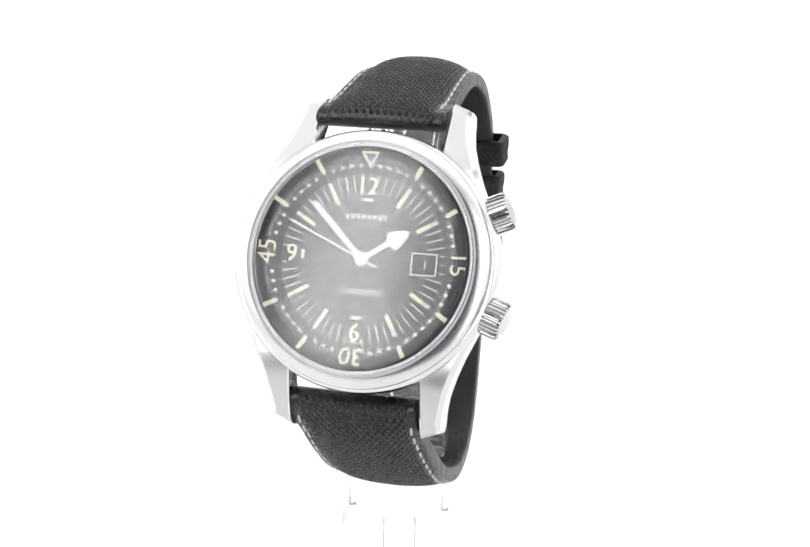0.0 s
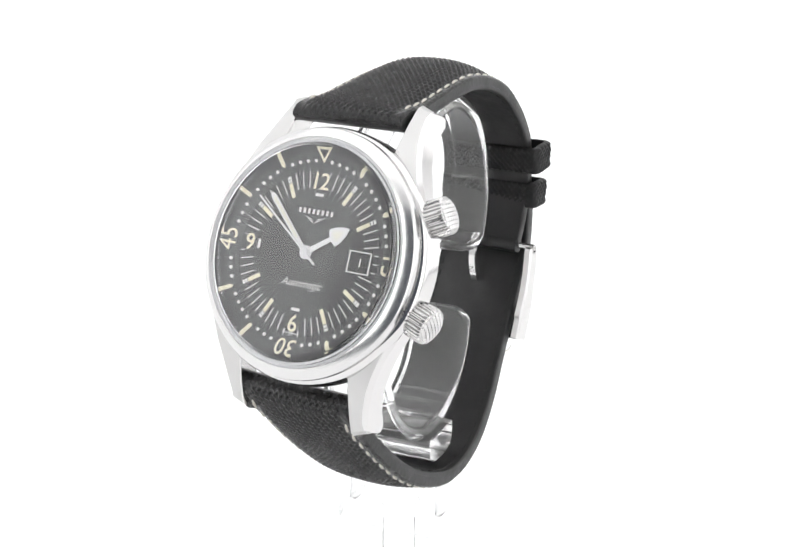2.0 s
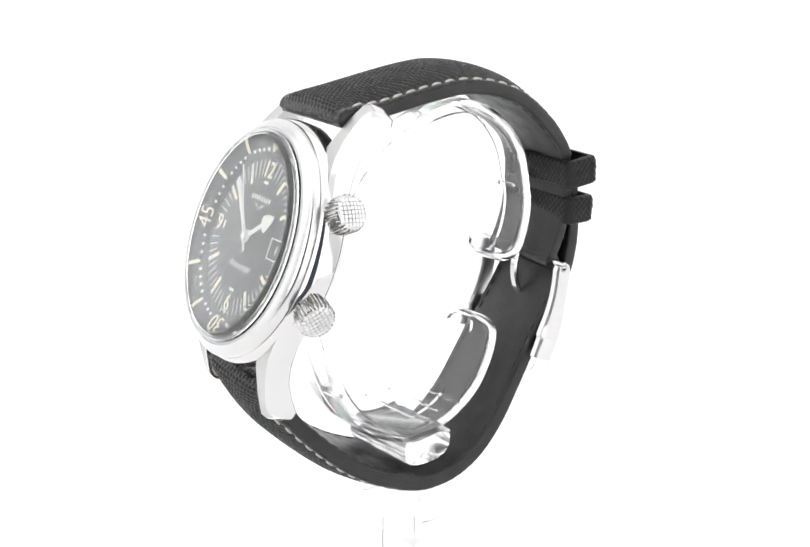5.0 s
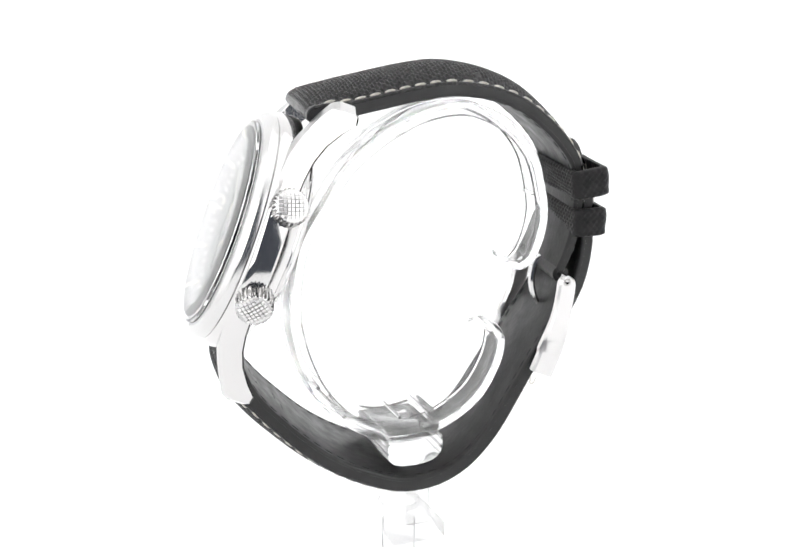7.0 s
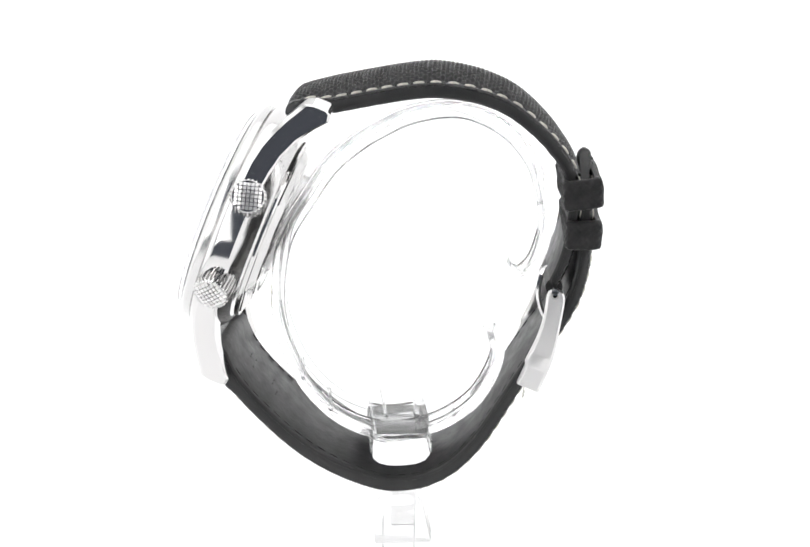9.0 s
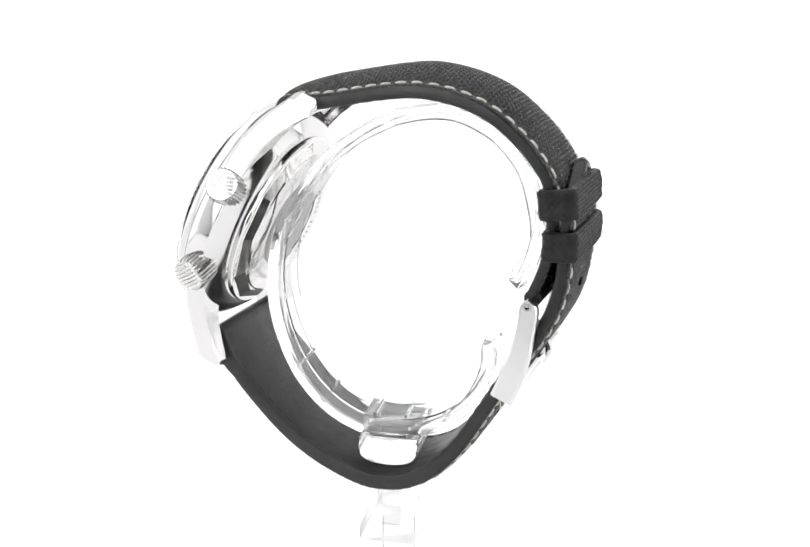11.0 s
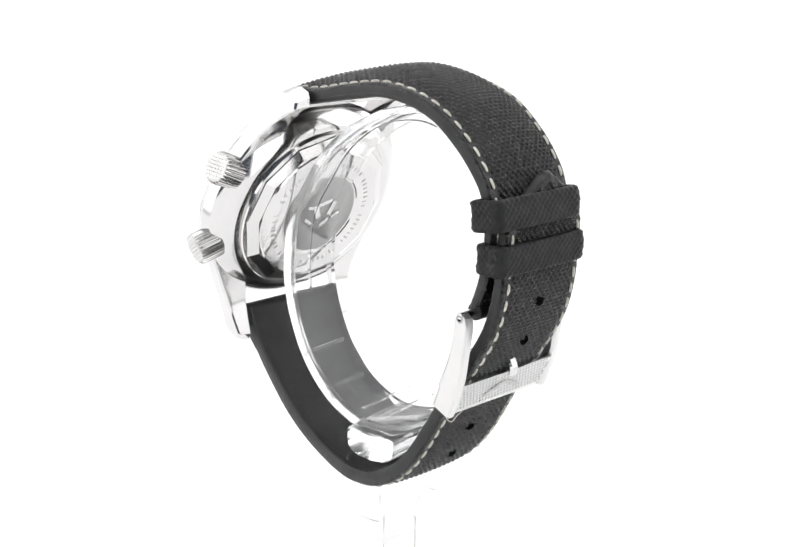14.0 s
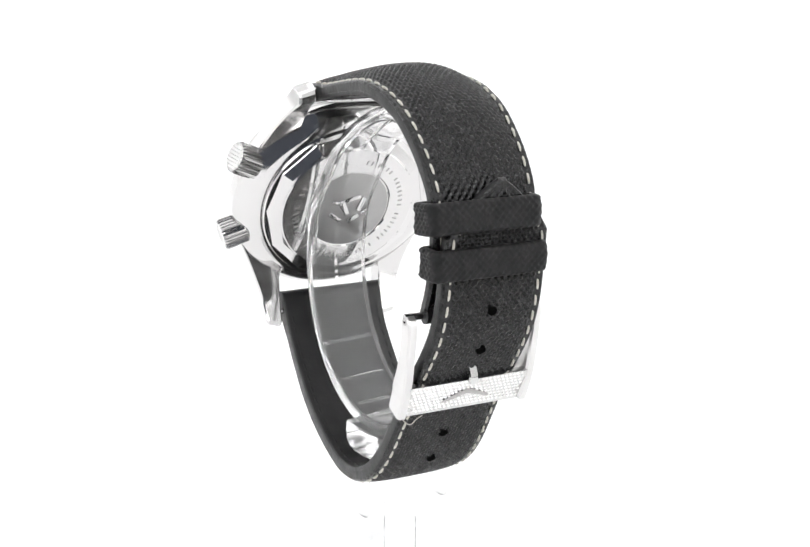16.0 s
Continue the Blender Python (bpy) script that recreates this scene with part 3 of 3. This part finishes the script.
    def lining_marks(self, lining):
        """Small pressed marks near the case end of the inner face, as plain bars."""
        ob = None
        for s, x in ((7.0, -2.4), (7.0, -1.2), (8.4, -2.4), (8.4, 1.0), (13.5, -2.0), (13.5, -0.4), (15.0, 1.2), (15.0, 2.4)):
            i = int(np.argmin(np.abs(self.s - s)))
            t, n = self.tan[i], self.nor[i]
            p = self.place(i, x, -0.02)
            m = Matrix(((1, 0, 0, p[0] * MM), (0, t[0], n[0], p[1] * MM), (0, t[1], n[1], p[2] * MM), (0, 0, 0, 1)))
            if ob is None:
                bm = bmesh.new()
                box(bm, -0.4, 0.4, -0.12, 0.12, -0.04, 0.06, 0.03)
                ob = part("pressed_mark", bm, DARK_THREAD, lining)
                ob.matrix_basis = m
            else:
                again(ob, m, lining)

    def stitch_row(self, strap, mesh_from, start, stop, inset):
        s = start
        ob = mesh_from
        while s < stop:
            i = int(np.argmin(np.abs(self.s - s)))
            for side in (1, -1):
                m = self.where(s, side * (self.half[i] - inset), 0.2) @ pose(0, 0, 0, 0, 0, 4 * side)
                if ob is None:
                    bm = bmesh.new()
                    rings = []
                    for q in (-0.92, -0.8, -0.4, 0, 0.4, 0.8, 0.92):
                        r = 0.23 * (1 - (abs(q) / 0.98) ** 4) ** 0.5
                        rings.append([(r * math.cos(a * math.pi / 3), q, -0.10 * abs(q) ** 2 + r * math.sin(a * math.pi / 3)) for a in range(6)])
                    loft(bm, rings)
                    ob = part("stitch", bm, THREAD, strap)
                    ob.matrix_basis = m
                else:
                    again(ob, m, strap)
            s += 2.62
        return ob


def straps():
    short = Strap([(-19.6, 28.8), (-16.3, 29.6), (-13.1, 30.3), (-8.7, 31.2), (-4.3, 32.1), (0.1, 32.9), (4.5, 33.4), (8.9, 33.2), (13.3, 32.3), (17.9, 30.4), (22.5, 26.9), (25.6, 23.6),
                   (27.6, 20.6), (28.5, 17), (28.6, 13), (28.0, 8), (26.9, 4.2), (25.6, 1.2)], 1,
                  [(0, 10.8, 3.5, 3.8), (4, 10.8, 3.2, 4.3), (8, 10.7, 2.5, 4.6), (25, 10.3, 2.5, 4.7), (36, 10.0, 2.4, 4.0), (48, 9.7, 2.3, 2.8), (58, 9.4, 2.0, 2.1), (78, 9.2, 1.8, 1.8)], 0)
    a = short.build("strap", "short black woven strap piece with cream stitching")
    st = short.stitch_row(a, None, 4.5, 62, 1.25)
    long = Strap([(-31.4, -11.2), (-30.7, -13.8), (-29.1, -17.1), (-26.6, -20.4), (-22.2, -24.8), (-17.6, -28.8), (-12.9, -31.9), (-8.2, -34.1), (-3.4, -35.6), (0.4, -35.8), (4.4, -35.0), (8.9, -32.4), (13.3, -27.6),
                  (17.4, -21.0), (20.4, -15.8), (23.8, -10.3), (26.9, -5.6), (29.2, -1.0), (30.4, 4), (30.7, 9), (30.6, 14), (30.6, 17.5), (30.7, 23.5)], -1,
                 [(0, 10.9, 4.2, 4.4), (4, 10.8, 3.8, 4.7), (9, 10.7, 2.7, 4.6), (25, 10.8, 2.8, 4.2), (40, 10.6, 2.9, 3.4), (55, 10.2, 2.6, 2.8), (70, 9.7, 2.4, 2.5), (110, 9.3, 2.2, 2.3)], 9)
    b = long.build("strap", "long black woven strap piece with punched holes, through the buckle")
    long.stitch_row(b, st, 4.5, long.length - 2.4, 1.25)
    outer = long.at + long.nor * 2.4
    s1 = float(long.s[np.argmin(np.hypot(outer[:, 0] - 32.3, outer[:, 1] - 2.1))])
    first = None
    for k in (0, 1, 3, 4, 5):
        m = long.where(s1 - 7.3 * k, 0.0, 0.56)
        if first is None:
            bm = revolve(bmesh.new(), [(0.8, -0.5), (0.8, 0.02), (0.0, 0.03)], 20)
            first = part("punched_hole", bm, HOLE_DARK, b)
            first.matrix_basis = m
        else:
            again(first, m, b)
    return short, long


def keeper(across, y, z, turn, half, deep, high, label):
    """A loop of strap round both straps."""
    bm = bmesh.new()
    pts = []
    r = 1.3
    for cx, cy, a0 in ((half - r, deep / 2 - r, 0), (-half + r, deep / 2 - r, 90), (-half + r, -deep / 2 + r, 180), (half - r, -deep / 2 + r, 270)):
        for k in range(6):
            a = radians(a0 + 18 * k)
            pts.append((cx + r * math.cos(a), cy + r * math.sin(a), math.cos(a), math.sin(a)))
    dense = []
    for p, q in zip(pts, pts[1:] + pts[:1]):
        n = max(int(math.hypot(q[0] - p[0], q[1] - p[1]) / 0.25), 1)
        for k in range(n):
            f = k / n
            dense.append([p[j] + (q[j] - p[j]) * f for j in range(4)])
    arc = np.cumsum([0] + [math.hypot(b[0] - a[0], b[1] - a[1]) for a, b in zip(dense, dense[1:])])
    zs = np.linspace(-high / 2, high / 2, 29)
    rings = []
    for zz in zs:
        out = []
        for s, (x, yy, nx, ny) in zip(arc, dense):
            h = 0.26 * float(weave(np.array(s), np.array(zz + 50.0))) * (1 if abs(zz) < high / 2 - 0.15 else 0)
            h -= 0.4 * max(0.0, (abs(zz) - high / 2 + 0.6) / 0.6) ** 2 - 0.12 * math.sin(0.35 * s + 1.3 * zz)
            out.append((x + nx * h, yy + ny * h, zz))
        rings.append(out)
    for zz in (high / 2, -high / 2):
        rings.append([(x - nx * 1.0, yy - ny * 1.0, zz) for x, yy, nx, ny in dense])
    rings.append(rings[0])
    loft(bm, rings, caps=False)
    bmesh.ops.remove_doubles(bm, verts=bm.verts[:], dist=0.001)
    ob = part("keeper", bm, KEEPER_FABRIC, watch, label, angle=60)
    ob.matrix_basis = SKEW @ mmpose(across, y, z, turn, 0, 0)


def buckle():
    line = [(27.0, 1.0), (26.9, -2.0), (26.3, -6.0), (25.4, -9.8), (24.2, -13.2), (22.6, -17.2)]
    at, tan, s = spline(line, 0.6)
    frame_bm = bmesh.new()
    rings = []
    n = len(s)
    for i in range(n):
        f = i / (n - 1)
        g = min(max((f - 0.3) / 0.5, 0), 1)
        w = 1.6 + 0.65 * g * g * (3 - 2 * g)
        if f < 0.1:
            w *= math.sqrt(1 - (1 - f / 0.1) ** 2) * 0.85 + 0.15
        nrm = (-tan[i][1], tan[i][0])
        out, inn = at[i] + np.array(nrm) * w, at[i] - np.array(nrm) * w * (1.0 if f < 0.8 else 0.85)
        rings.append([(-0.7, *out), (0.4, *out), (0.7, *(out + (inn - out) * 0.12)), (0.7, *(out + (inn - out) * 0.88)), (0.4, *inn), (-0.7, *inn)])
    loft(frame_bm, rings)
    b = part("buckle", frame_bm, SATIN, watch, "brushed steel pin buckle with cross-hatched plate", angle=30)
    b.matrix_basis = SKEW @ mmpose(11.7, 0, 0)
    side = again(b, mmpose(-23.4, 0, 0), b)
    side.name = "buckle_arm"
    # hatched plate between the arms
    p0, p1 = Vector((0, 27.3, -11.8)), Vector((0, 24.0, -18.1))
    d = (p1 - p0)
    ln = d.length
    d.normalize()
    nn = Vector((0, -d.z, d.y))
    if nn.y < 0:
        nn = -nn
    m = Matrix(((1, 0, 0, -11.7 * MM), (0, d.y, nn.y, p0.y * MM), (0, d.z, nn.z, p0.z * MM), (0, 0, 0, 1)))
    bm = bmesh.new()
    box(bm, -11.2, 11.2, 0.1, ln - 0.1, -1.3, -0.12, 0.15)
    plate = part("buckle_plate", bm, POLISHED, b, "steel plate with diamond hatching")
    plate.matrix_basis = m
    bm = bmesh.new()
    c, k = 0.78, 0
    for i in range(-14, 15):
        for j in range(0, 9):
            x, y = i * c + (c / 2 if j % 2 else 0), 0.5 + j * c
            if abs(x) < 10.7 and 0.4 < y < ln - 0.4:
                q = [bm.verts.new((x + a, y + e, -0.13)) for a, e in ((-0.34, 0), (0, -0.34), (0.34, 0), (0, 0.34))]
                t = [bm.verts.new((x + a, y + e, 0.02)) for a, e in ((-0.24, 0), (0, -0.24), (0.24, 0), (0, 0.24))]
                bm.faces.new(t)
                for g in range(4):
                    bm.faces.new((q[g], q[(g + 1) % 4], t[(g + 1) % 4], t[g]))
    part("hatching", bm, HATCHED, plate)
    bm = bmesh.new()
    for sx in (1, -1):
        prism(bm, [(sx * x, y) for x, y in ((0, 2.0), (1.6, 2.7), (4.6, 4.3), (4.4, 4.8), (1.4, 3.6), (0, 3.2))][::sx], 0.0, 0.1)
    part("plate_emblem", bm, ENGRAVED, plate, "dark plain winged shape")
    bm = bmesh.new()
    rod(bm, [(-24.2, 26.8, 0.6), (0.8, 26.8, 0.6)], 0.62, 16)
    part("pivot_bar", bm, POLISHED, b)
    bm = bmesh.new()
    rod(bm, [(-8.9, 26.8, 0.6), (8.9, 26.8, 0.6)], 1.5, 20)
    part("strap_loop", bm, LEATHER, b, "strap end folded round the buckle bar").matrix_basis = mmpose(-11.7, 0, 0)
    for x in (0.72, -24.12):
        bm = revolve(bmesh.new(), [(0.0, 0.02), (0.42, 0.02), (0.42, 0.08), (0.68, 0.08), (0.78, -0.06)], 20)
        pin = part("pin_end", bm, ENGRAVED, b)
        pin.matrix_basis = mmpose(x, 26.8, 0.0, 0, 90 if x > 0 else -90, 0)
        part("pin_slot", revolve(bmesh.new(), [(0.0, 0.05), (0.4, 0.05), (0.4, 0.0)], 16), HOLE_DARK, pin)
    at, tan, s = spline([(26.8, 1.9), (25.2, 0.6), (24.6, -3.0), (25.4, -6.5), (27.3, -9.6), (27.9, -10.8), (27.9, -12.2)], 0.5)
    rings = []
    for i in range(len(s)):
        o, q = at[i] + np.array((-tan[i][1], tan[i][0])) * 0.45, at[i] - np.array((-tan[i][1], tan[i][0])) * 0.45
        rings.append([(-0.65, *o), (0.65, *o), (0.8, *((o + q) / 2)), (0.65, *q), (-0.65, *q), (-0.8, *((o + q) / 2))])
    bm = bmesh.new()
    loft(bm, rings)
    part("tongue", bm, POLISHED, b, "polished buckle tongue").matrix_basis = mmpose(-11.7, 0, 0)


def loose_thread():
    """A stray end of sewing thread at the buckle."""
    at, tan, s = spline([(10.6, 22.3, -18.4), (9.9, 22.2, -19.6), (8.6, 22.0, -20.4), (7.6, 22.3, -19.4), (6.6, 22.4, -18.9)], 0.25)
    bm = bmesh.new()
    rod(bm, [tuple(p) for p in at], 0.09, 6)
    part("loose_thread", bm, THREAD, watch, "stray curl of pale thread").matrix_basis = SKEW


def lug_bars():
    for sy in (1, -1):
        bm = bmesh.new()
        rod(bm, [(-11.1, sy * 24.4, -9.2), (11.1, sy * 24.4, -9.2)], 0.6, 14)
        on_case(part("spring_bar", bm, POLISHED, watch))


watch_case()
case_back()
back_writing()
crown(24, 0.3)
crown(-18.5, 0.9)
dial()
second_hand = hand_set()
straps()
keeper(1.7, 30.9, 17.7, 9, 10.1, 6.6, 5.2, "upper black woven strap keeper loop")
keeper(0.7, 31.4, 10.4, 3, 10.4, 6.0, 5.1, "lower black woven strap keeper loop")
buckle()
loose_thread()
lug_bars()

# ---- the stand ----
stand = tagged(new("display_stand"), "clear acrylic C-shaped watch stand on a clear post", "display stand")


def c_ring():
    pts = [(20.7, -0.4), (21.6, -1.0), (24.6, 2.4), (26.4, 9.2), (25.5, 15.8), (23.3, 22.1), (18.6, 27.6), (12.2, 31.0), (6.7, 31.7), (0.4, 30.6), (-4, 28.7), (-8.5, 26.1), (-13.9, 21.6), (-18.4, 15.2), (-22.2, 8.8),
           (-23.7, 2), (-23.9, -5.1), (-22.2, -12.9), (-18.5, -20.7), (-12.8, -26.8), (-6, -30.2), (0, -30.8), (7.3, -29.0), (13.6, -24.8), (17.2, -19.2), (18.5, -14.4), (18.2, -11.2), (17.8, -11)]
    pts = pts[1:-1]
    at, tan, s = spline(pts, 0.6)
    bm = bmesh.new()
    rings = []
    total = s[-1]
    for i in range(len(s)):
        w = 6.1
        e = min(s[i], total - s[i])
        if e < 3.5:
            w = 6.1 - 3.0 * (1 - math.sqrt(max(0, 1 - (1 - e / 3.5) ** 2)))
        nrm = np.array((tan[i][1], -tan[i][0]))
        sec = [(-w, -0.2), (-w, -2.3), (-w + 0.35, -2.55), (-w + 0.9, -2.3), (-w + 1.1, -1.25), (-0.35, -1.15), (0, -1.6), (0.35, -1.15), (w - 1.1, -1.25), (w - 0.9, -2.3), (w - 0.35, -2.55), (w, -2.3), (w, -0.2), (w - 0.3, 0), (-w + 0.3, 0)]
        if e < 0.9:
            sec = [(x, -2.4 if -1.7 < h < -1.0 else h) for x, h in sec]
        rings.append([(0.5 + x, *(at[i] + nrm * h)) for x, h in sec])
    loft(bm, rings)
    ob = part("c_ring", bm, ACRYLIC, stand, "clear acrylic C ring with raised rims", angle=40)
    ob.visible_shadow = False
    for y, z in ((-19.5, -19.2), (-14.0, -25.8), (10.5, -27.4), (26.0, 13.5)):
        i = int(np.argmin(np.hypot(at[:, 0] - y, at[:, 1] - z)))
        nrm = np.array((tan[i][1], -tan[i][0]))
        bm = bmesh.new()
        near, far = (-4.6, 5.6) if z < 0 else (-0.6, 3.4)
        rod(bm, [(near, *(at[i] - nrm * 1.3)), (far, *(at[i] - nrm * 1.3))], 0.42, 8)
        ob = part("cross_ridge", bm, ACRYLIC, stand)
        ob.visible_shadow = False


def ring_clip():
    bm = bmesh.new()
    box(bm, -6.8, 7.8, -5.4, 4.7, -29.2, -25.6, 0.6)
    ob = part("ring_clip", bm, CLIP, stand, "clear acrylic clip block")
    ob.visible_shadow = False
    bm = bmesh.new()
    outline = [(-5.7, -29.6), (4.9, -29.6), (5.1, -31.2), (4.8, -32.9), (4.0, -34.0), (2.4, -34.7), (0, -35.0), (-2.8, -34.9), (-4.6, -34.4), (-5.7, -33.4), (-6.0, -31.6)]
    vs0, vs1 = [(-7.6, y, z) for y, z in outline], [(8.6, y, z) for y, z in outline]
    loft(bm, [vs0, vs1])
    ob = part("clip_foot", bm, BLOCK, stand, angle=40)
    ob.visible_shadow = False
    for y, z in ((5.0, -30.4), (4.95, -32.2), (-5.85, -30.4), (-5.9, -32.2), (2.6, -25.6), (-3.2, -25.6)):
        bm = bmesh.new()
        half = 8.0 if z < -30 else 7.0
        rod(bm, [(0.5 - half, y, z), (0.5 + half, y, z)], 0.32, 8)
        ob = part("clip_rib", bm, ACRYLIC, stand)
        ob.visible_shadow = False
    bm = bmesh.new()
    box(bm, -6.4, 7.4, -5.0, 4.3, -29.65, -29.15)
    ob = part("clip_web", bm, CLIP, stand)
    ob.visible_shadow = False


def post():
    bm = bmesh.new()
    box(bm, -10.5, 10.5, -5.4, 5.2, -50.0, -46.6, 0.6)
    ob = part("saddle_plate", bm, CLEAR, stand, "clear acrylic saddle plate")
    ob.visible_shadow = False
    bm = revolve(bmesh.new(), [(4.1, -46.6), (4.1, -45.9), (3.6, -45.7), (3.3, -45.9), (3.3, -46.6)], 40, closed=True)
    ob = part("socket_rim", bm, CLEAR, stand)
    ob.visible_shadow = False
    for x in (-9.6, 8.2):
        bm = bmesh.new()
        box(bm, x, x + 1.4, -2.2, 2.2, -46.7, -39.6, 0.4)
        ob = part("saddle_tab", bm, CLEAR, stand)
        ob.visible_shadow = False
    bm = revolve(bmesh.new(), [(0, -50.0), (3.2, -50.0), (3.2, -75.0), (0, -75.0)], 40)
    ob = part("post", bm, CLEAR, stand, angle=40)
    ob.visible_shadow = False
    bm = revolve(bmesh.new(), [(0, -74.9), (18.0, -74.9), (18.6, -75.4), (18.6, -77.9), (0, -77.9)], 48)
    ob = part("base", bm, CLEAR, stand, angle=40)
    ob.visible_shadow = False


c_ring()
ring_clip()
post()
for piece in stand.children:
    piece.matrix_basis = mmpose(-0.1, -0.3, 0.5, 0, 0, 6.5)


def motions():
    start, rate = 12.96, 8.674
    rows = [(float(t), pose(0, 0, 0, 0, 0, -(start + rate * t))) for t in range(17)]
    walk(watch, rows)
    walk(stand, rows)
    walk(second_hand, [(float(t), FRONT @ mmpose(0, 0, -0.25, 0, 0, -(293.5 + 6.0 * t))) for t in range(17)])


motions()
